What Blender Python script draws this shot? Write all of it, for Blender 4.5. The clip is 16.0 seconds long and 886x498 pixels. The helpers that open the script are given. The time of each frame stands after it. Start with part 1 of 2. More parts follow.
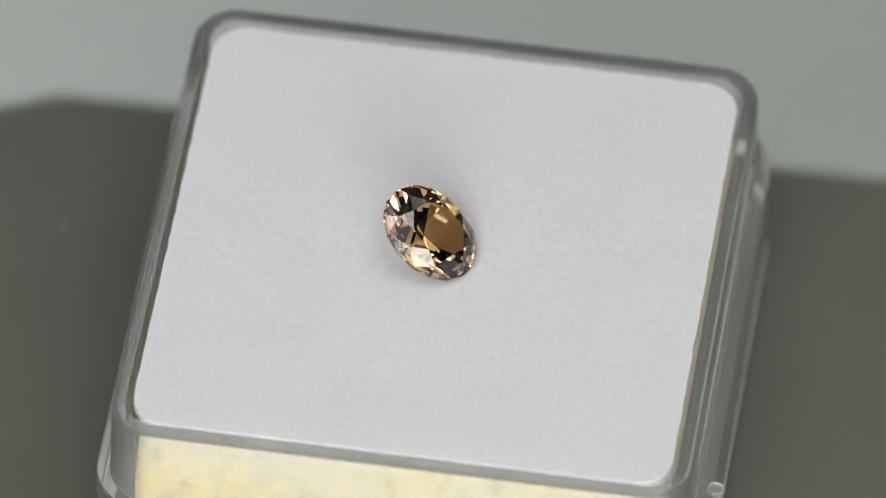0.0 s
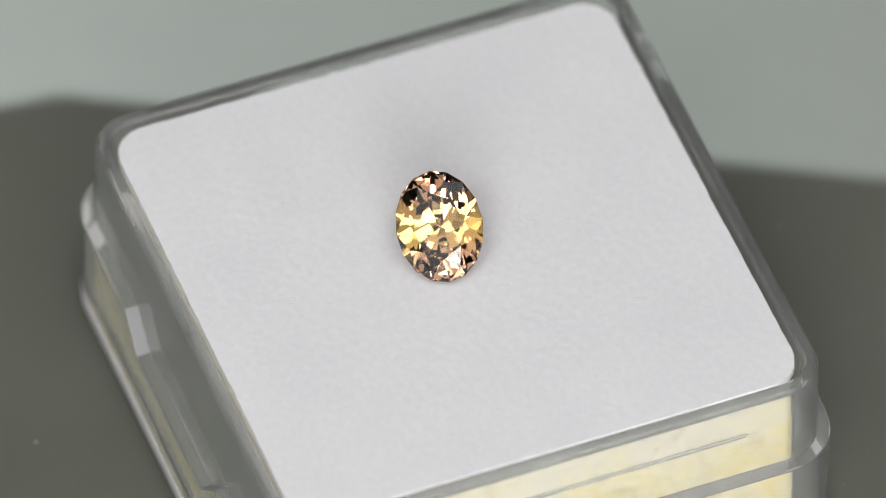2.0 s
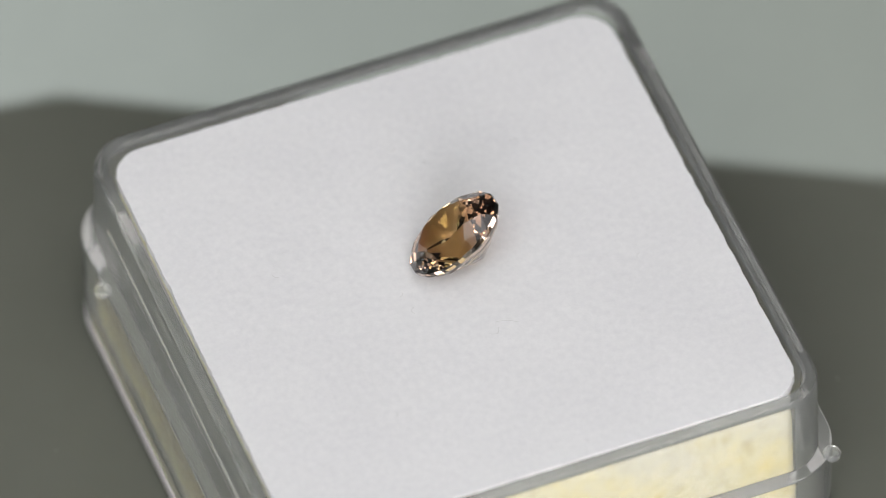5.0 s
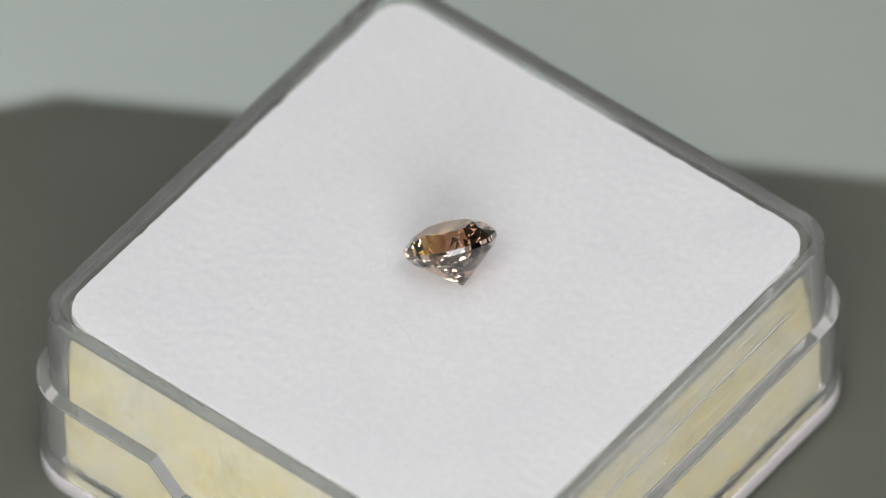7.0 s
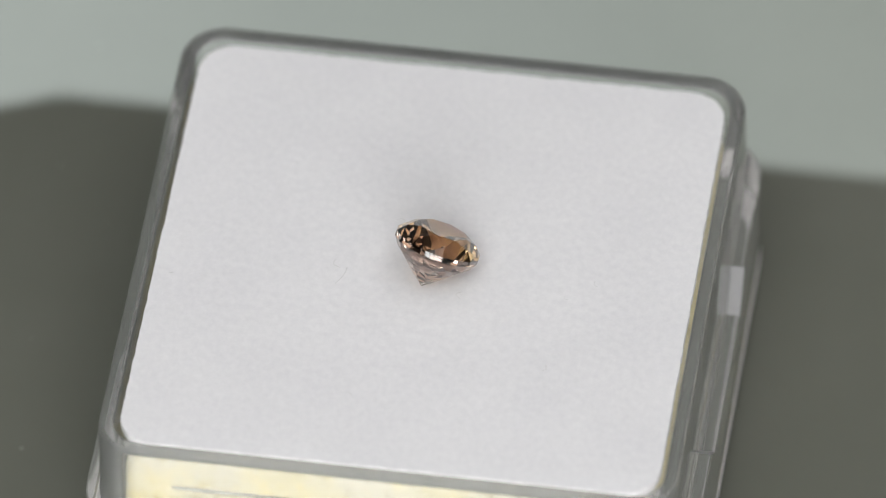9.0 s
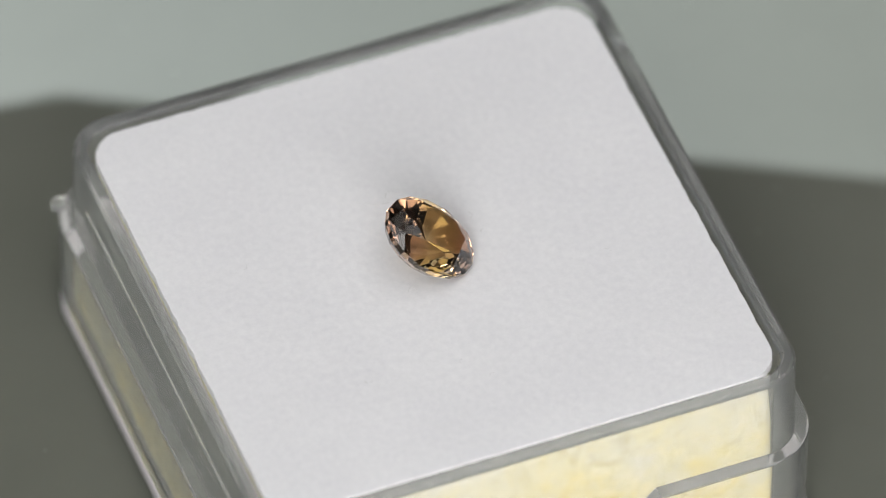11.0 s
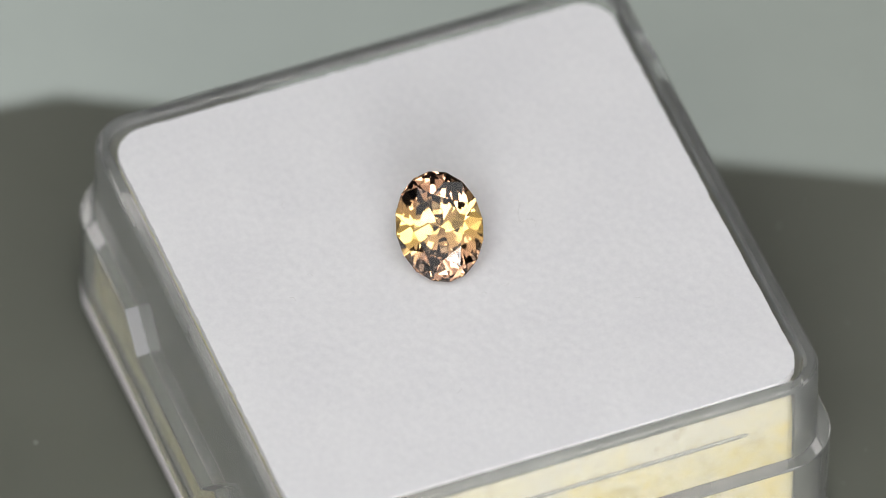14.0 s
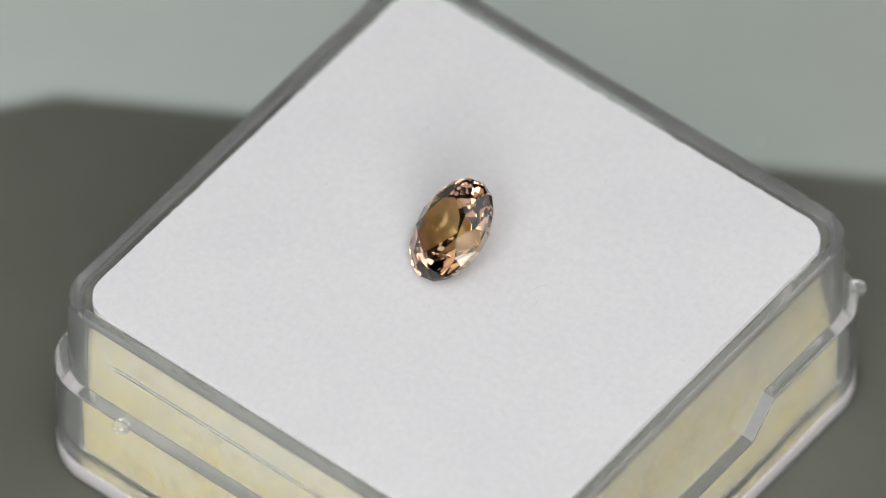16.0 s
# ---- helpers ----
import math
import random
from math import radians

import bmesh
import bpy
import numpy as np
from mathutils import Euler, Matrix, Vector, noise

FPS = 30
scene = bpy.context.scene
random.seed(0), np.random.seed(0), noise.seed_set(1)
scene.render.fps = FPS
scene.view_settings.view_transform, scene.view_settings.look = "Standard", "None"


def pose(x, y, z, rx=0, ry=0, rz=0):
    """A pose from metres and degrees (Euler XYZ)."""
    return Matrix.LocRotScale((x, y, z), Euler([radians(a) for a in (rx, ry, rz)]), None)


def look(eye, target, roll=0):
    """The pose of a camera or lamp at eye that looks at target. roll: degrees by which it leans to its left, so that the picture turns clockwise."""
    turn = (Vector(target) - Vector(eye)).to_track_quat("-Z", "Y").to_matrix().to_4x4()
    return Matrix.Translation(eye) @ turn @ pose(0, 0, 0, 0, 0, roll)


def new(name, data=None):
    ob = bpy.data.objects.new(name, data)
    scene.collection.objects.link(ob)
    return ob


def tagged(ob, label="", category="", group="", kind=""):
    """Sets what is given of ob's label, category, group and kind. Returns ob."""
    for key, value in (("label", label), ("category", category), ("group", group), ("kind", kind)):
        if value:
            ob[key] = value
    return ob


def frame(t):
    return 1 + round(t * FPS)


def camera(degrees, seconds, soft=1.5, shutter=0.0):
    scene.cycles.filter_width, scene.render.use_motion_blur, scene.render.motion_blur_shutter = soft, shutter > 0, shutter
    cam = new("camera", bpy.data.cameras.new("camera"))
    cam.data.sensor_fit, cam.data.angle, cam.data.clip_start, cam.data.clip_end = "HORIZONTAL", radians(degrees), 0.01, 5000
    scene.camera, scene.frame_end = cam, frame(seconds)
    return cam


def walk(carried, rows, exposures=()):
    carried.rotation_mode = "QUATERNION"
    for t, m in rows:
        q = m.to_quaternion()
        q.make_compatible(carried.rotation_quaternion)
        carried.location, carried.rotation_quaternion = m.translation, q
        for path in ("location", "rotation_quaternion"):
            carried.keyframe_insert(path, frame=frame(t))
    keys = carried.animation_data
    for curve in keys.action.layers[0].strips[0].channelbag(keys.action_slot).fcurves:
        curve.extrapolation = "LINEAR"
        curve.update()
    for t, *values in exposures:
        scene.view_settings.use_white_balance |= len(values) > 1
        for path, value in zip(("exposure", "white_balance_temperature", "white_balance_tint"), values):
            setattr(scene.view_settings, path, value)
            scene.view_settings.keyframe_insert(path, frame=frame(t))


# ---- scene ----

MM = 0.001
SECONDS = 16.0

# ---- camera: a long macro lens on a stand, looking down at the turntable ----
RIM_Z = 13.3 * MM                                  # height of the box rim over the platter
AIM = Vector((0.064 * MM, 0.867 * MM, RIM_Z))
REACH, ELEVATION = 0.6144, radians(49.14)
EYE = AIM + Vector((0, -REACH * math.cos(ELEVATION), REACH * math.sin(ELEVATION)))
cam = camera(4.60, SECONDS, soft=0.95)
cam.data.dof.use_dof = True
cam.data.dof.focus_distance = 0.612
cam.data.dof.aperture_fstop = 27
EXPOSURE = 1.57
# the camera's own exposure drifts a little with each turn of the box
DRIFT = ((0.0, -0.13), (1.0, -0.10), (1.5, -0.05), (2.0, -0.04), (2.4, -0.12), (3.0, -0.18), (3.5, -0.10), (4.0, 0.0), (5.0, -0.02), (6.5, -0.05), (7.2, 0.02),
         (8.0, 0.06), (9.0, 0.02), (11.0, 0.0), (12.0, -0.13), (13.0, -0.10), (13.5, -0.05), (14.0, -0.04), (14.4, -0.12), (15.0, -0.18), (15.5, -0.10), (16.0, 0.0))
walk(cam, [(0.0, look(EYE, AIM, -0.18)), (SECONDS, look(EYE, AIM, -0.18))], [(t, EXPOSURE + d) for t, d in DRIFT])

# ---- light: a white panel in front under the camera, a cooler softbox over its shoulder, added fills around and above, an added hard lamp behind ----
world = bpy.data.worlds.new("room_air")
world.use_nodes = True
world.node_tree.nodes["Background"].inputs[0].default_value = (0.75, 0.78, 0.82, 1)
world.node_tree.nodes["Background"].inputs[1].default_value = 0.025
scene.world = world


def area_lamp(name, eye, target, w, h, watts, colour):
    data = bpy.data.lights.new(name, "AREA")
    data.shape, data.size, data.size_y = "RECTANGLE", w, h
    data.energy, data.color = watts, colour
    ob = new(name, data)
    ob.matrix_world = look(eye, target)
    return ob


area_lamp("panel_in_front", (0.05, -0.573, 0.235), (0, 0, 0), 0.45, 0.26, 0.76, (1.0, 0.985, 0.98))
area_lamp("softbox_over_shoulder", (-0.185, -0.342, 0.486), (0, 0, 0), 0.22, 0.23, 0.30, (0.95, 1.0, 0.98))
# fills with no known source, added to brighten the felt and the stone
area_lamp("fill_round_lens", (-0.04, -0.80, 0.46), (0, 0, 0), 0.86, 0.86, 0.60, (1.0, 0.99, 0.98))
area_lamp("fill_overhead", (0.02, -0.05, 0.62), (0, 0, 0), 0.52, 0.42, 0.25, (1.0, 0.985, 0.985))
area_lamp("fill_above", (0.16, -0.22, 0.58), (0, 0, 0), 0.34, 0.20, 0.19, (1.0, 0.985, 0.97))
area_lamp("fill_right_behind", (0.279, 0.174, 0.526), (0, 0, 0), 0.28, 0.24, 0.06, (1.0, 0.99, 0.98))
area_lamp("fill_left_behind", (-0.299, 0.080, 0.537), (0, 0, 0), 0.26, 0.25, 0.05, (1.0, 0.99, 0.98))

# a hard lamp added behind for the platter's pale far zone; an unseen black card in front of it keeps its light off the
# box
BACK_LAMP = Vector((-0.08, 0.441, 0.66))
spot = bpy.data.lights.new("added_back_lamp", "SPOT")
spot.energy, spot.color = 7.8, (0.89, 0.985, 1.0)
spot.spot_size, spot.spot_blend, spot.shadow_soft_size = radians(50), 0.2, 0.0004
new("added_back_lamp", spot).matrix_world = look(BACK_LAMP, (0, 0.06, 0))

# ---- materials ----


def material(name, base=(0.5, 0.5, 0.5), rough=0.5, metal=0.0):
    m = bpy.data.materials.new(name)
    m.use_nodes = True
    b = m.node_tree.nodes["Principled BSDF"]
    b.inputs["Base Color"].default_value = (*base, 1)
    b.inputs["Roughness"].default_value = rough
    b.inputs["Metallic"].default_value = metal
    return m, m.node_tree, b


def node(tree, kind, **values):
    n = tree.nodes.new(kind)
    for key, value in values.items():
        n.inputs[key.replace("_", " ")].default_value = value
    return n


def grain(tree, scale, detail=4.0, rough=0.6):
    co = tree.nodes.new("ShaderNodeTexCoord")
    n = node(tree, "ShaderNodeTexNoise", Scale=scale, Detail=detail, Roughness=rough)
    tree.links.new(co.outputs["Object"], n.inputs["Vector"])
    return n.outputs["Fac"]


def ramp(tree, fac, stops):
    r = tree.nodes.new("ShaderNodeValToRGB")
    while len(r.color_ramp.elements) < len(stops):
        r.color_ramp.elements.new(0.5)
    for e, (at, c) in zip(r.color_ramp.elements, stops):
        e.position, e.color = at, (*c, 1)
    tree.links.new(fac, r.inputs["Fac"])
    return r.outputs["Color"]


def bump(tree, bsdf, height, strength, distance):
    b = node(tree, "ShaderNodeBump", Strength=strength, Distance=distance)
    tree.links.new(height, b.inputs["Height"])
    tree.links.new(b.outputs["Normal"], bsdf.inputs["Normal"])


def mixed(tree, a, b, fac=0.5, how="MULTIPLY"):
    m = tree.nodes.new("ShaderNodeMix")
    m.data_type, m.blend_type = "RGBA", how
    m.inputs["Factor"].default_value = fac
    tree.links.new(a, m.inputs["A"])
    tree.links.new(b, m.inputs["B"])
    return m.outputs["Result"]


def felt_material():
    m, t, b = material("white_felt", rough=0.95)
    fine = ramp(t, grain(t, 2600, 5, 0.7), [(0.3, (0.768, 0.762, 0.782)), (0.7, (0.834, 0.826, 0.842))])
    broad = ramp(t, grain(t, 160, 4), [(0.35, (0.97, 0.97, 0.975)), (0.65, (1.0, 1.0, 1.0))])
    t.links.new(mixed(t, fine, broad, 1.0), b.inputs["Base Color"])
    b.inputs["Sheen Weight"].default_value = 0.15
    bump(t, b, grain(t, 1900, 6, 0.75), 0.09, 0.0002)
    return m


def sponge_material():
    m, t, b = material("yellowed_sponge", rough=0.95)
    # yellowed through the middle, paler where it meets the felt
    co = t.nodes.new("ShaderNodeTexCoord")
    axes = t.nodes.new("ShaderNodeSeparateXYZ")
    t.links.new(co.outputs["Object"], axes.inputs[0])
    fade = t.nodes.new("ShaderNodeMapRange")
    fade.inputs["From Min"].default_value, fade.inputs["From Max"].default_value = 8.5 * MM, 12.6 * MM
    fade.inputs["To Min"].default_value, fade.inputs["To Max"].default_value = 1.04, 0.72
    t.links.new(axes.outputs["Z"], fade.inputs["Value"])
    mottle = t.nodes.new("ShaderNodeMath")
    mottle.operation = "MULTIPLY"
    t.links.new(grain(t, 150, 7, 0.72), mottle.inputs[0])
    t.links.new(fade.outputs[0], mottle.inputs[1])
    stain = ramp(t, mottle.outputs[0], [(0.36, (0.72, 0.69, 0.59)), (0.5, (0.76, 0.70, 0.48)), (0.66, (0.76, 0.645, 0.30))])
    pores = ramp(t, grain(t, 2300, 4, 0.7), [(0.3, (0.82, 0.82, 0.80)), (0.6, (1, 1, 1))])
    crumbs = ramp(t, grain(t, 620, 6, 0.8), [(0.38, (0.85, 0.82, 0.71)), (0.5, (1, 1, 1)), (0.64, (1.0, 0.95, 0.80))])
    t.links.new(mixed(t, mixed(t, stain, pores, 1.0), crumbs, 1.0), b.inputs["Base Color"])
    bump(t, b, grain(t, 1500, 6, 0.8), 0.5, 0.0003)
    return m


def plastic_material():
    m = bpy.data.materials.new("clear_polystyrene")
    m.use_nodes = True
    t = m.node_tree
    t.nodes.clear()
    out = t.nodes.new("ShaderNodeOutputMaterial")
    glass = node(t, "ShaderNodeBsdfGlass", Color=(0.96, 0.96, 0.95, 1), Roughness=0.03, IOR=1.5)
    scuff = node(t, "ShaderNodeBump", Strength=0.06, Distance=0.00008)
    t.links.new(grain(t, 420, 5, 0.6), scuff.inputs["Height"])
    t.links.new(scuff.outputs["Normal"], glass.inputs["Normal"])
    haze = node(t, "ShaderNodeBsdfDiffuse", Color=(0.8, 0.82, 0.82, 1))
    mix = t.nodes.new("ShaderNodeMixShader")
    wear = t.nodes.new("ShaderNodeMapRange")
    wear.inputs["To Min"].default_value, wear.inputs["To Max"].default_value = 0.03, 0.14
    t.links.new(grain(t, 300, 6, 0.7), wear.inputs["Value"])
    t.links.new(wear.outputs[0], mix.inputs["Fac"])
    t.links.new(glass.outputs[0], mix.inputs[1])
    t.links.new(haze.outputs[0], mix.inputs[2])
    t.links.new(mix.outputs[0], out.inputs["Surface"])
    return m


def gem_material(name, waist, ends):
    """Golden yellow across the waist of the oval, pinker towards its two ends."""
    m, t, b = material(name, rough=0.0)
    b.inputs["IOR"].default_value = 1.87
    b.inputs["Transmission Weight"].default_value = 1.0
    co = t.nodes.new("ShaderNodeTexCoord")
    axes = t.nodes.new("ShaderNodeSeparateXYZ")
    t.links.new(co.outputs["Object"], axes.inputs[0])
    away = t.nodes.new("ShaderNodeMath")
    away.operation = "ABSOLUTE"
    t.links.new(axes.outputs["X"], away.inputs[0])
    span = t.nodes.new("ShaderNodeMapRange")
    span.inputs["From Max"].default_value = 3.13 * MM
    t.links.new(away.outputs[0], span.inputs["Value"])
    blur = t.nodes.new("ShaderNodeMath")
    blur.operation = "MULTIPLY_ADD"
    blur.inputs[1].default_value = 0.55
    t.links.new(grain(t, 520, 1), blur.inputs[0])
    t.links.new(span.outputs[0], blur.inputs[2])
    tone = ramp(t, blur.outputs[0], [(0.55, waist), (0.86, ends)])
    t.links.new(tone, b.inputs["Base Color"])
    return m


def platter_material():
    m, t, b = material("grey_satin_platter", rough=0.42)
    tone = ramp(t, grain(t, 60, 5), [(0.3, (0.120, 0.125, 0.103)), (0.7, (0.136, 0.141, 0.118))])
    t.links.new(tone, b.inputs["Base Color"])
    b.inputs["Specular IOR Level"].default_value = 0.35
    bump(t, b, grain(t, 1800, 4), 0.05, 0.0001)
    return m


def plain_material(name, a, c, rough, scale):
    m, t, b = material(name, rough=rough)
    t.links.new(ramp(t, grain(t, scale, 5), [(0.3, a), (0.7, c)]), b.inputs["Base Color"])
    bump(t, b, grain(t, scale * 6, 4), 0.15, 0.001)
    return m


FROST, _tree, _b = material("frosted_polystyrene", (0.66, 0.63, 0.645), 0.35)
bump(_tree, _b, grain(_tree, 900, 4), 0.2, 0.0001)
MATT, _tree, _b = material("matt_moulded_plastic", (0.34, 0.34, 0.35), 0.45)
_b.inputs["Transmission Weight"].default_value = 0.35
bump(_tree, _b, grain(_tree, 1500, 4), 0.4, 0.0002)
FELT, SPONGE, PLASTIC, PLATTER = felt_material(), sponge_material(), plastic_material(), platter_material()
GEM_CROWN_TONE = gem_material("golden_crystal", (0.68, 0.43, 0.13), (0.80, 0.42, 0.25))
GEM_BASE_TONE = gem_material("rosy_brown_crystal", (0.72, 0.57, 0.44), (0.74, 0.54, 0.44))
TABLE = plain_material("grey_laminate", (0.10, 0.105, 0.095), (0.13, 0.13, 0.12), 0.5, 25)
PAINT = plain_material("grey_wall_paint", (0.42, 0.41, 0.40), (0.48, 0.47, 0.46), 0.9, 6)
DUST = plain_material("pale_dust", (0.26, 0.27, 0.25), (0.36, 0.37, 0.35), 0.9, 4000)
BLACK = plain_material("matt_black_card", (0.02, 0.02, 0.02), (0.03, 0.03, 0.03), 0.85, 90)
STEEL, _tree, _b = material("dull_steel", (0.45, 0.45, 0.46), 0.35, 1.0)
CRUMB = plain_material("grey_sponge_crumbs", (0.50, 0.48, 0.42), (0.66, 0.63, 0.54), 0.95, 2500)
YELLOW_CRUMB = plain_material("yellow_crumb", (0.74, 0.66, 0.38), (0.80, 0.72, 0.44), 0.8, 2500)
LINT = plain_material("grey_lint", (0.52, 0.51, 0.50), (0.66, 0.66, 0.66), 0.9, 3000)

# ---- helpers for meshes ----


def part(name, bm, mat, parent=None, label="", smooth=False, crease=0.0):
    data = bpy.data.meshes.new(name)
    bmesh.ops.recalc_face_normals(bm, faces=bm.faces)
    bm.to_mesh(data)
    bm.free()
    data.materials.append(mat)
    if smooth:
        for f in data.polygons:
            f.use_smooth = True
        if crease:
            data.set_sharp_from_angle(angle=radians(crease))
    ob = new(name, data)
    if parent is not None:
        ob.parent = parent
    if label:
        ob["label"] = label
    return ob


STRAIGHT = 13.6                                    # half of the straight run of each side
STOPS = (-13.6, -12.5, -11, -9, -7.0, -6.37, -5.73, -5.1, -4.3, -2, 0, 2, 4.3, 5.1, 5.73, 6.37, 7.0, 9, 11, 12.5, 13.6)
TURNS = 14


def outline(half):
    """A rounded square with its corners about one centre: (x, y, side, place along the side)."""
    r, pts = half - STRAIGHT, []
    for k in range(4):
        a = k * math.pi / 2
        c, s = math.cos(a), math.sin(a)
        for u in STOPS:
            pts.append((half * c - u * s, half * s + u * c, k, u))
        for j in range(1, TURNS):
            b = a + j * math.pi / 2 / TURNS
            m, n = STRAIGHT * (c - s), STRAIGHT * (s + c)
            pts.append((m + r * math.cos(b), n + r * math.sin(b), k, 99.0))
    return pts


def ledge_drop(side, u):
    """The finger notches: on two facing sides the ledge dips in the middle."""
    if side % 2 == 0 or abs(u) >= 7.0:
        return 0.0
    return 2.0 * min(1.0, (7.0 - abs(u)) / 1.9)


def rings(bm, profile, cap_first=True, cap_last=True):
    """Loops of the outline, bridged one to the next. profile: rows of (half, z, whether the notches move it)."""
    loops = []
    for half, z, dips in profile:
        loops.append([bm.verts.new((x * MM, y * MM, (z - (dips * ledge_drop(k, u) if dips else 0)) * MM)) for x, y, k, u in outline(half)])
    for a, b in zip(loops, loops[1:]):
        n = len(a)
        for i in range(n):
            bm.faces.new((a[i], a[(i + 1) % n], b[(i + 1) % n], b[i]))
    if cap_first:
        bm.faces.new(loops[0][::-1])
    if cap_last:
        bm.faces.new(loops[-1])
    return loops


# ---- setting ----
def slab(name, x0, x1, y0, y1, z0, z1, mat):
    bm = bmesh.new()
    bmesh.ops.create_cube(bm, size=1)
    for v in bm.verts:
        v.co = Vector((x1 if v.co.x > 0 else x0, y1 if v.co.y > 0 else y0, z1 if v.co.z > 0 else z0))
    return tagged(part(name, bm, mat), kind="structure")


TABLE_Z = -0.008
TENT, TOP = 1.6, 1.7                               # a grey studio room closes the place
slab("floor", -TENT, TENT, -TENT, TENT, TABLE_Z - 0.04, TABLE_Z, TABLE)
slab("wall_north", -TENT, TENT, TENT, TENT + 0.02, TABLE_Z - 0.04, TOP, PAINT)
slab("wall_south", -TENT, TENT, -TENT - 0.02, -TENT, TABLE_Z - 0.04, TOP, PAINT)
slab("wall_east", TENT, TENT + 0.02, -TENT - 0.02, TENT + 0.02, TABLE_Z - 0.04, TOP, PAINT)
slab("wall_west", -TENT - 0.02, -TENT, -TENT - 0.02, TENT + 0.02, TABLE_Z - 0.04, TOP, PAINT)
slab("ceiling", -TENT - 0.02, TENT + 0.02, -TENT - 0.02, TENT + 0.02, TOP, TOP + 0.02, PAINT)


# ---- the turntable ----
def turntable():
    root = tagged(new("turntable"), "grey satin turntable platter flecked with dust on the table", "turntable")
    bm = bmesh.new()
    loops = []
    for r, z in ((74, -7.95), (75, -7.2), (75, -0.6), (74.7, -0.15), (74.2, 0)):
        loops.append([bm.verts.new((r * MM * math.cos(a), r * MM * math.sin(a), z * MM)) for a in (2 * math.pi * i / 96 for i in range(96))])
    for a, b in zip(loops, loops[1:]):
        for i in range(96):
            bm.faces.new((a[i], a[(i + 1) % 96], b[(i + 1) % 96], b[i]))
    bm.faces.new(loops[0][::-1])
    bm.faces.new(loops[-1])
    part("platter", bm, PLATTER, root)
    rng = random.Random(4)
    spots = [(-23.6, 10.7, 0.14), (-6.5, -22.1, 0.12)]
    while len(spots) < 46:
        a, r = rng.uniform(0, 2 * math.pi), rng.uniform(21.5, 46)
        x, y = r * math.cos(a), r * math.sin(a)
        if max(abs(x), abs(y)) > 18.8:
            spots.append((x, y, rng.uniform(0.03, 0.09)))
    for x, y, size in spots:
        bm = bmesh.new()
        bmesh.ops.create_icosphere(bm, subdivisions=1, radius=size * MM)
        for v in bm.verts:
            v.co = Vector((v.co.x * rng.uniform(0.7, 1.3), v.co.y * rng.uniform(0.7, 1.3), v.co.z * 0.3 + size * 0.25 * MM)) + Vector((x * MM, y * MM, 0))
        part("dust_fleck", bm, DUST, root)
    return root


# ---- the box ----
def gem_box():
    root = tagged(new("gem_box"), "small clear plastic gem box tray with a stepped ledge, lidless", "box")
    bm = bmesh.new()
    rings(bm, [(16.6, 1.46, 0), (16.95, 1.5, 0), (17.02, 1.65, 0), (17.02, 7.66, 1), (16.99, 7.75, 1), (16.92, 7.78, 1),
               (16.28, 7.78, 1), (16.24, 7.82, 1), (16.12, 12.9, 0), (16.1, 13.2, 0), (16.02, 13.38, 0), (15.88, 13.45, 0), (15.45, 13.45, 0), (15.32, 13.38, 0),
               (15.26, 13.2, 0), (15.22, 12.6, 0), (15.14, 1.95, 0), (14.9, 1.6, 0)])
    # the four short ramps of the ledge are left matt by the mould
    for f in bm.faces:
        c = f.calc_center_median() / MM
        if 16.2 < abs(c.y) < 17.0 and 5.1 < abs(c.x) < 7.0 and 5.0 < c.z < 8.0 and len(f.verts) == 4:
            f.material_index = 1
    tray = part("tray", bm, PLASTIC, root, smooth=True, crease=10)
    tray.data.materials.append(MATT)
    tray.visible_shadow = False
    bm = bmesh.new()
    rings(bm, [(16.4, 0.0, 0), (16.75, 0.05, 0), (16.95, 0.18, 0), (17.03, 0.4, 0), (17.06, 1.34, 0), (17.0, 1.43, 0), (16.9, 1.43, 0), (16.87, 1.2, 0), (16.82, 0.4, 0), (16.6, 0.14, 0), (16.3, 0.08, 0), (16.3, 0.0, 0), (16.4, 0.0, 0)], False, False)
    part("foot", bm, FROST, root, "frosted rounded foot of the box", smooth=True, crease=50)
    for sx in (1, -1):
        bm = bmesh.new()
        loops = []
        for y, taper in ((-11.8, 0.2), (-11.6, 0.8), (-11.3, 1.0), (-6, 1.0), (0, 1.0), (5, 1.0), (10.7, 1.0), (11.0, 0.8), (11.2, 0.2)):
            y *= sx
            loops.append([bm.verts.new((sx * (16.14 + 0.15 * taper * math.cos(a)) * MM, y * MM, (10.95 + 0.13 * taper * math.sin(a)) * MM)) for a in (2 * math.pi * k / 8 for k in range(8))])
        for a, b in zip(loops, loops[1:]):
            for i in range(8):
                bm.faces.new((a[i], a[(i + 1) % 8], b[(i + 1) % 8], b[i]))
        bm.faces.new(loops[0])
        bm.faces.new(loops[-1])
        part("snap_ridge", bm, PLASTIC, root, "thin moulded snap ridge").visible_shadow = False
    for x, y, low in ((17.12, -10.25, 7.45), (-16.4, 15.7, 7.3)):      # moulding gates, clear round tabs at the ledge
        bm = bmesh.new()
        loops = []
        for r, z in ((0.40, 0.0), (0.50, 0.10), (0.50, 0.40), (0.42, 0.5)):
            loops.append([bm.verts.new(((x + r * math.cos(a)) * MM, (y + r * math.sin(a)) * MM, (low + z) * MM)) for a in (2 * math.pi * k / 14 for k in range(14))])
        for a, b in zip(loops, loops[1:]):
            for i in range(14):
                bm.faces.new((a[i], a[(i + 1) % 14], b[(i + 1) % 14], b[i]))
        bm.faces.new(loops[0])
        bm.faces.new(loops[-1])
        part("gate_tab", bm, PLASTIC, root, "small clear round tab").visible_shadow = False
    return root


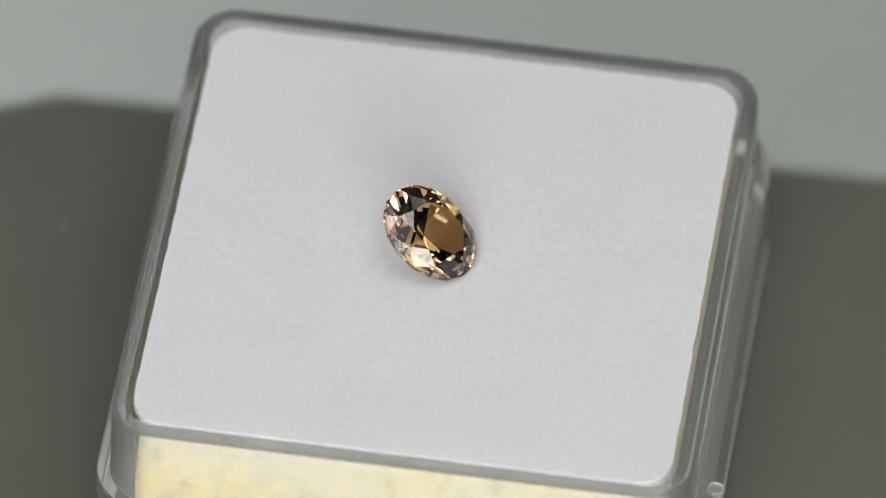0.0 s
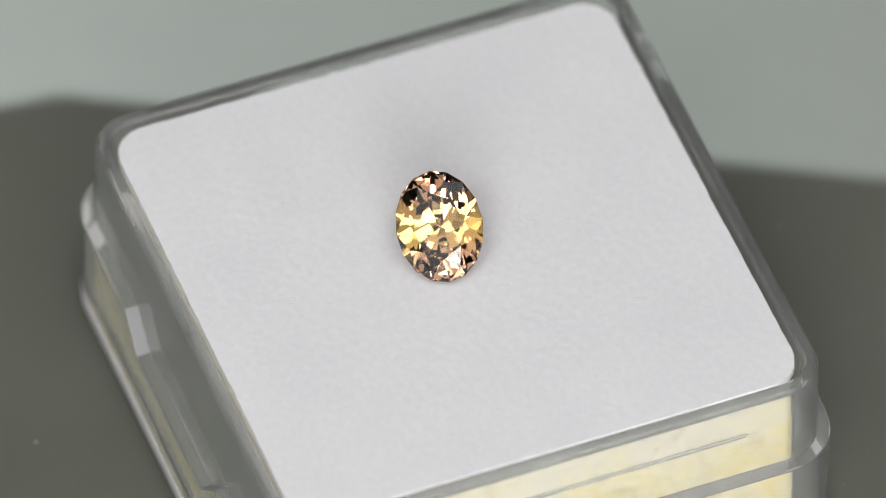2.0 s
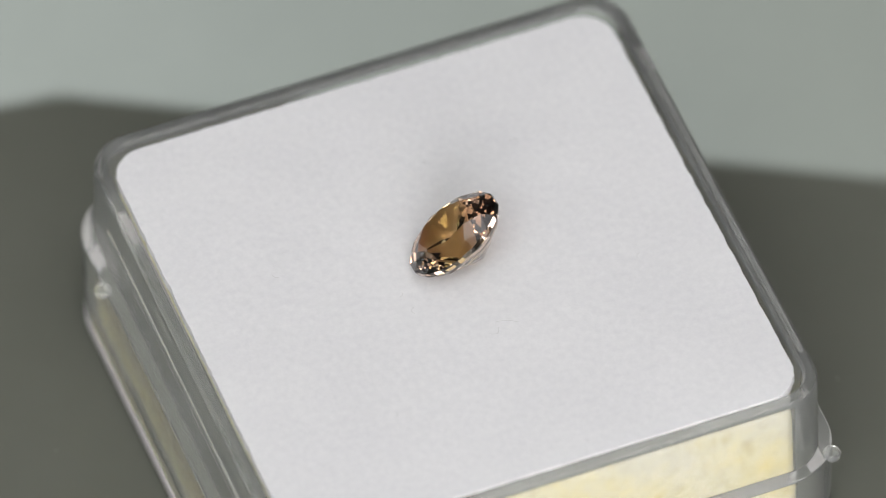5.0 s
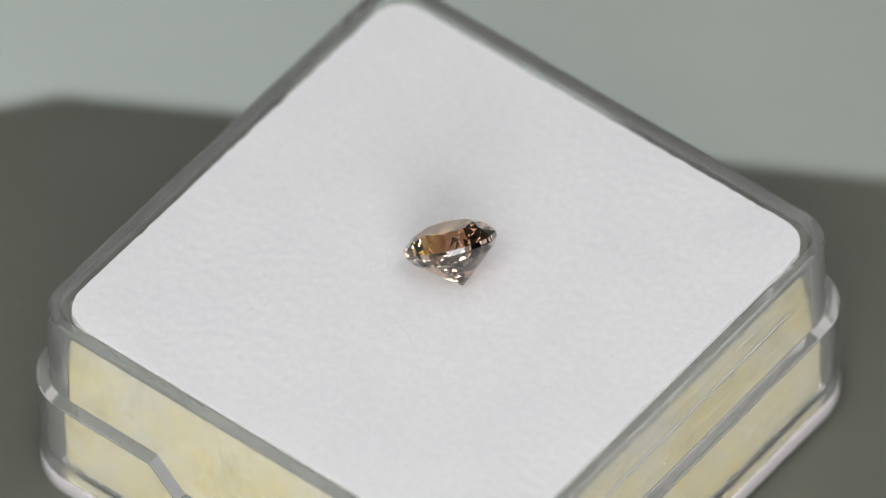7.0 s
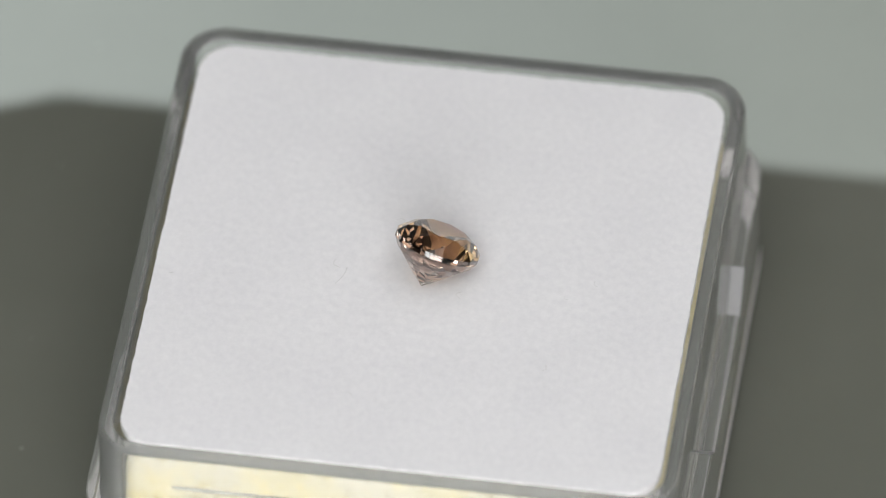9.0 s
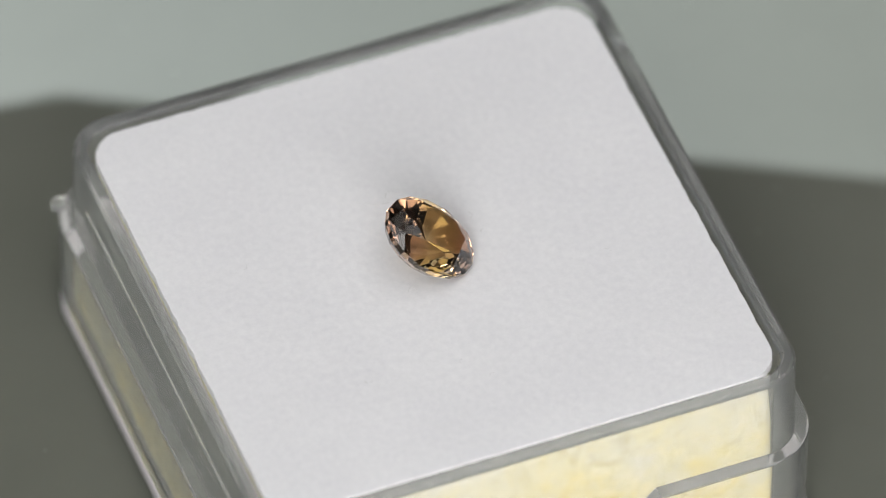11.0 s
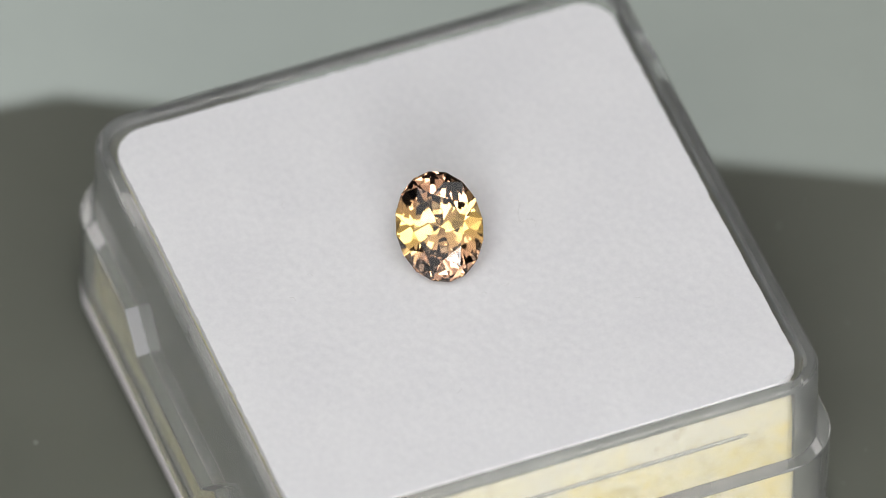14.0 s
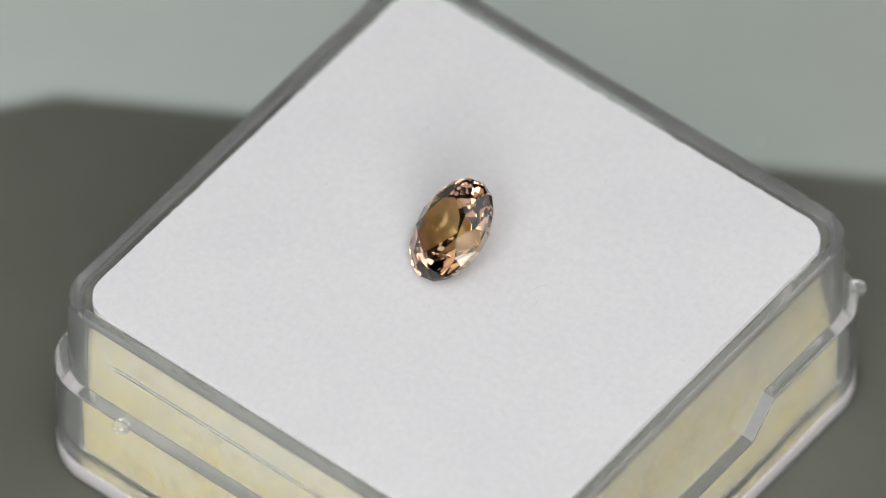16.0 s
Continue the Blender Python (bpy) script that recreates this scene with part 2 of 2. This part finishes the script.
def foam_pad():
    root = tagged(new("foam_pad"), "square foam pad, white felt top over yellowed sponge", "pad")
    bm = bmesh.new()
    loops = rings(bm, [(14.7, 1.66, 0), (14.95, 1.85, 0), (14.98, 3.0, 0), (15.0, 5, 0), (14.98, 7, 0), (14.95, 8.6, 0), (14.86, 10.0, 0), (14.66, 11.4, 0), (14.4, 12.45, 0)])
    for loop in loops:
        for v in loop:
            d = noise.noise(v.co * 900) * 0.10 * MM
            v.co.z += noise.noise(v.co * 1400) * 0.25 * MM if v.co.z < 4 * MM else 0
            v.co += Vector((v.co.x, v.co.y, 0)).normalized() * min(d, 0.05 * MM)
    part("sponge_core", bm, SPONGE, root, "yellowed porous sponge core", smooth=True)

    # crumbs of sponge: a ragged line along the bottom edge, and a few loose yellow ones caught against the wall
    rng = random.Random(21)
    verts, faces = [], []
    for i in range(2000):
        k, u = i % 4, rng.uniform(-13.9, 13.9)
        size = rng.uniform(0.03, 0.085)
        p = Vector((15.0 + rng.uniform(-0.08, 0.05), u, 1.70 + abs(rng.gauss(0, 0.5))))
        turn = Matrix.Rotation(k * math.pi / 2, 3, "Z")
        base = len(verts)
        for q in ((1, 0, 0), (-1, 0, 0), (0, 1, 0), (0, -1, 0), (0, 0, 1), (0, 0, -1)):
            verts.append(tuple((turn @ (p + Vector(q) * size * rng.uniform(0.5, 1.0))) * MM))
        for a, b in ((0, 2), (2, 1), (1, 3), (3, 0)):
            faces += [(base + a, base + b, base + 4), (base + b, base + a, base + 5)]
    data = bpy.data.meshes.new("sponge_crumbs")
    data.from_pydata(verts, [], faces)
    data.materials.append(CRUMB)
    tagged(new("sponge_crumbs", data), "ragged crumbs along the sponge's bottom edge", kind="stuff").parent = root
    for i in range(14):
        k, u = i % 4, rng.uniform(-12.5, 12.5)
        bm = bmesh.new()
        bmesh.ops.create_icosphere(bm, subdivisions=1, radius=rng.uniform(0.04, 0.10) * MM)
        for v in bm.verts:
            v.co *= rng.uniform(0.7, 1.2)
        turn = Matrix.Rotation(k * math.pi / 2, 3, "Z")
        bmesh.ops.translate(bm, verts=bm.verts, vec=turn @ Vector((15.03, u, rng.uniform(3.0, 8.5))) * MM)
        part("crumb", bm, YELLOW_CRUMB, root, "loose pale yellow crumb")

    # the felt: a fine grid under a rounded square, its border frayed
    bm = bmesh.new()
    n, half, r = 150, 15.03, 2.0
    rows = []
    for i in range(n + 1):
        row = []
        for j in range(n + 1):
            u, v = 2 * i / n - 1, 2 * j / n - 1
            x, y = half * u, half * v
            big = max(abs(x), abs(y))
            if big > 0:                            # squares of the grid become rounded squares
                k = big / half
                rr = r * k
                cx, cy = max(-(big - rr), min(big - rr, x)), max(-(big - rr), min(big - rr, y))
                d = Vector((x - cx, y - cy))
                if abs(x) > big - rr and abs(y) > big - rr and d.length > 0:
                    m = max(abs(d.x), abs(d.y))
                    d = d.normalized() * m
                    x, y = cx + d.x, cy + d.y
            p = Vector((x, y, 0))
            if big > half - 0.05:
                p -= p.normalized() * (0.02 + 0.10 * abs(noise.noise(p * 1.3)) + 0.10 * abs(noise.noise(p * 5)))
            z = 13.2 - 0.10 * (big / half) ** 2 
            z += 0.035 * noise.noise(p * 0.35) + 0.018 * noise.noise(p * 2.2)
            row.append(bm.verts.new((p.x * MM, p.y * MM, z * MM)))
        rows.append(row)
    for i in range(n):
        for j in range(n):
            bm.faces.new((rows[i][j], rows[i + 1][j], rows[i + 1][j + 1], rows[i][j + 1]))
    ring = [rows[i][0] for i in range(n)] + [rows[n][j] for j in range(n)] + [rows[i][n] for i in range(n, 0, -1)] + [rows[0][j] for j in range(n, 0, -1)]
    ring = [bm.verts.new(v.co) for v in ring]      # the cut edge is crisp, so its wall has corners of its own
    low = [bm.verts.new((v.co.x, v.co.y, 12.5 * MM)) for v in ring]
    for i in range(len(ring)):
        k = (i + 1) % len(ring)
        bm.faces.new((ring[i], ring[k], low[k], low[i]))
    bm.faces.new(low)
    part("felt_top", bm, FELT, root, "soft white felt facing", smooth=True)

    # the frayed nap along the border
    rng = random.Random(9)
    verts, faces = [], []
    for i in range(2600):
        k, u = i % 4, rng.uniform(-14.8, 14.8)
        p = Vector((14.94 - rng.uniform(0, 0.25), u, 13.04 + rng.uniform(-0.3, 0.03)))
        over = abs(u) - 13.05
        if over > 0:                               # round the corner
            w = over / 1.7 * math.pi / 4
            p.x, p.y = 13.05 + (p.x - 13.05) * math.cos(w), math.copysign(13.05 + (p.x - 13.05) * math.sin(w), u)
        out = Vector((rng.uniform(0.2, 1.0), rng.uniform(-0.9, 0.9), rng.uniform(-0.15, 0.5))).normalized()
        if over > 0:
            out = Matrix.Rotation(math.copysign(over / 1.7 * math.pi / 4, u), 3, "Z") @ out
        tip = p + out * rng.uniform(0.10, 0.28)
        turn = Matrix.Rotation(k * math.pi / 2, 3, "Z")
        wide = out.cross(Vector((0, 0, 1))).normalized() * 0.016
        base = len(verts)
        for q in (p - wide, p + wide, p + Vector((0, 0, 0.028)), tip):
            verts.append(tuple((turn @ q) * MM))
        faces += [(base, base + 1, base + 3), (base + 1, base + 2, base + 3), (base + 2, base, base + 3)]
    nap = bpy.data.meshes.new("felt_nap")
    nap.from_pydata(verts, [], faces)
    nap.materials.append(FELT)
    fringe = tagged(new("felt_nap", nap), "frayed white felt fibres along the border", kind="stuff")
    fringe.parent = root

    # stray fibres that lie on the felt: from, to, how far each bows
    for x0, y0, x1, y1, bow in ((-0.83, 4.31, -2.1, 4.8, 0.12), (-2.27, -2.25, -1.76, -2.31, 0.3), (-0.23, 4.96, -0.9, 4.7, -0.3), (3.2, 0.35, 3.35, 0.62, 0.12),
                                (2.9, 1.6, 3.05, 2.1, -0.2), (-2.44, 13.85, -2.5, 14.1, 0.05), (6.55, 8.2, 6.75, 8.55, 0.1), (-6.9, -7.5, -6.45, -7.65, -0.15),
                                (-1.5, -8.2, -1.3, -7.95, 0.1), (-0.3, -9.7, 0.05, -9.5, 0.15), (9.1, -3.2, 9.4, -3.5, 0.1), (-10.2, 2.6, -9.9, 2.9, -0.1)):
        bm = bmesh.new()
        a, b = Vector((x0, y0, 13.2)), Vector((x1, y1, 13.2))
        side = Vector((a.y - b.y, b.x - a.x, 0)).normalized()
        loops = []
        for i in range(9):
            u = i / 8
            p = a.lerp(b, u) + side * bow * math.sin(math.pi * u)
            p.z = 13.2 - 0.10 * (max(abs(p.x), abs(p.y)) / 15.05) ** 2 + 0.035 * noise.noise(Vector((p.x, p.y, 0)) * 0.35) + 0.02
            loops.append([bm.verts.new((p + side * 0.012 * math.cos(w) + Vector((0, 0, 0.012 * math.sin(w)))) * MM) for w in (2 * math.pi * k / 5 for k in range(5))])
        for m, n_ in zip(loops, loops[1:]):
            for i in range(5):
                bm.faces.new((m[i], m[(i + 1) % 5], n_[(i + 1) % 5], n_[i]))
        part("lint_fibre", bm, LINT, root, "fine grey stray fibre")
    return root


# ---- the stone ----
GEM_LONG, GEM_SHORT, GEM_DEPTH, GEM_CROWN, GEM_GIRDLE = 3.133, 2.442, 2.372, 0.783, 0.295


def gemstone():
    root = tagged(new("gemstone"), "oval brilliant-cut golden brown gemstone leaning on white felt", "gemstone")
    rt, rs = 0.585, 0.82
    ra, deep, rl = 0.86, 0.52, 0.28                # the pavilion breaks here into its flatter inner tier

    def at(r, step, z):                            # step: sixteenths of a turn
        a = step * math.pi / 8
        return Vector((GEM_LONG * r * math.cos(a), GEM_SHORT * r * math.sin(a), z)) * MM

    c225 = math.cos(math.pi / 8)
    g = GEM_GIRDLE / 2
    t_ = [at(rt, 2 * j, GEM_CROWN + g) for j in range(8)]
    s_ = [at(rs, 2 * j + 1, g + GEM_CROWN * (1 - (rs * c225 - rt) / (1 - rt))) for j in range(8)]
    up = [at(1, j, g) for j in range(16)]
    dn = [at(1, j, -g) for j in range(16)]
    a_ = [at(ra, j, -g - deep) for j in range(16)]
    l_ = [at(rl, 2 * j + 1, -g - GEM_DEPTH + (GEM_DEPTH - deep) * rl * c225 / ra) for j in range(8)]
    culet = Vector((0, 0, -g - GEM_DEPTH)) * MM

    def facets(name, polys, label, mat):
        bm = bmesh.new()
        known = {}
        for poly in polys:
            vs = []
            for p in poly:
                key = tuple(round(c, 9) for c in p)
                if key not in known:
                    known[key] = bm.verts.new(p)
                vs.append(known[key])
            bm.faces.new(vs)
        data = bpy.data.meshes.new(name)
        bm.to_mesh(data)
        bm.free()
        data.materials.append(mat)
        ob = new(name, data)
        ob.parent = root
        ob["label"] = label

    crown, pavilion, girdle = [], [], []
    for j in range(8):
        a, b = (j - 1) % 8, (j + 1) % 8
        crown.append((t_[j], s_[a], up[2 * j], s_[j]))
        crown.append((t_[j], s_[j], t_[b]))
        crown.append((s_[j], up[2 * j], up[2 * j + 1]))
        crown.append((s_[j], up[2 * j + 1], up[(2 * j + 2) % 16]))
        pavilion.append((culet, l_[j], a_[2 * j], l_[a]))
        pavilion.append((l_[j], a_[2 * j + 1], a_[2 * j]))
        pavilion.append((l_[j], a_[(2 * j + 2) % 16], a_[2 * j + 1]))
    for j in range(16):
        pavilion.append((a_[j], a_[(j + 1) % 16], dn[(j + 1) % 16], dn[j]))
    for j in range(16):
        k = (j + 1) % 16
        girdle.append((dn[j], dn[k], up[k], up[j]))
    facets("table", [tuple(t_)], "flat polished table facet", GEM_CROWN_TONE)
    facets("crown", crown, "faceted golden crown", GEM_CROWN_TONE)
    facets("girdle", girdle, "polished faceted girdle band", GEM_BASE_TONE)
    facets("pavilion", pavilion, "pointed brown pavilion facets", GEM_BASE_TONE)
    return root


# ---- the black card before the back lamp, added out of view to cut the pale zone's edge ----
def added_flag_stand():
    root = tagged(new("added_flag_stand"), "added black card flag on a thin metal stand, out of view, shaping the back light", "light stand")
    edge = [Vector(p) * MM for p in ((-21.98, 23.37, 0), (-60, 13.4, 0), (-70, -80, 0), (170, -80, 0), (170, -3.7, 0))]
    face = [p.lerp(BACK_LAMP, 0.6) for p in edge]
    n = (face[1] - face[0]).cross(face[4] - face[0]).normalized() * 0.0006
    bm = bmesh.new()
    front, back = [bm.verts.new(p + n) for p in face], [bm.verts.new(p - n) for p in face]
    bm.faces.new(front)
    bm.faces.new(back[::-1])
    for i in range(5):
        bm.faces.new((front[i], front[(i + 1) % 5], back[(i + 1) % 5], back[i]))
    part("card", bm, BLACK, root, "matt black card")
    foot = Vector((face[3].x + 0.004, (face[3].y + face[4].y) / 2, TABLE_Z))
    top = (face[3].z + face[4].z) / 2
    for name, r, z0, z1 in (("base", 0.055, TABLE_Z, TABLE_Z + 0.012), ("pole", 0.004, TABLE_Z + 0.012, top + 0.03), ("clamp", 0.009, top - 0.016, top + 0.016)):
        bm = bmesh.new()
        bmesh.ops.create_cone(bm, cap_ends=True, segments=24, radius1=r, radius2=r * 0.94, depth=z1 - z0)
        bmesh.ops.translate(bm, verts=bm.verts, vec=(foot.x, foot.y, (z0 + z1) / 2))
        part(name, bm, BLACK if name == "base" else STEEL, root)
    return root


added_flag_stand()
TURNTABLE, BOX, PAD, STONE = turntable(), gem_box(), foam_pad(), gemstone()


# ---- what turns: five turns a minute, clockwise from above ----
def motions():
    rim = Matrix.Translation((0, 0, RIM_Z))        # the box leans a little about the middle of its rim
    lean = Matrix.Translation((-0.30 * MM, 0.851 * MM, 0)) @ rim @ pose(0, 0, 0, -0.72, 0.75, 0) @ rim.inverted()
    stone = Matrix.Translation((-0.411 * MM, -0.744 * MM, RIM_Z + 2.091 * MM)) @ pose(0, 0, 0, 0, 0, -26.98) @ pose(0, 0, 0, 0, 39.885, 0) @ pose(0, 0, 0, 0, 0, 15.54)
    for thing, local in ((TURNTABLE, Matrix.Identity(4)), (BOX, lean), (PAD, lean), (STONE, lean @ stone)):
        walk(thing, [(k * 0.5, pose(0, 0, 0, 0, 0, -8.79 - 29.99 * 0.5 * k) @ local) for k in range(33)])


motions()
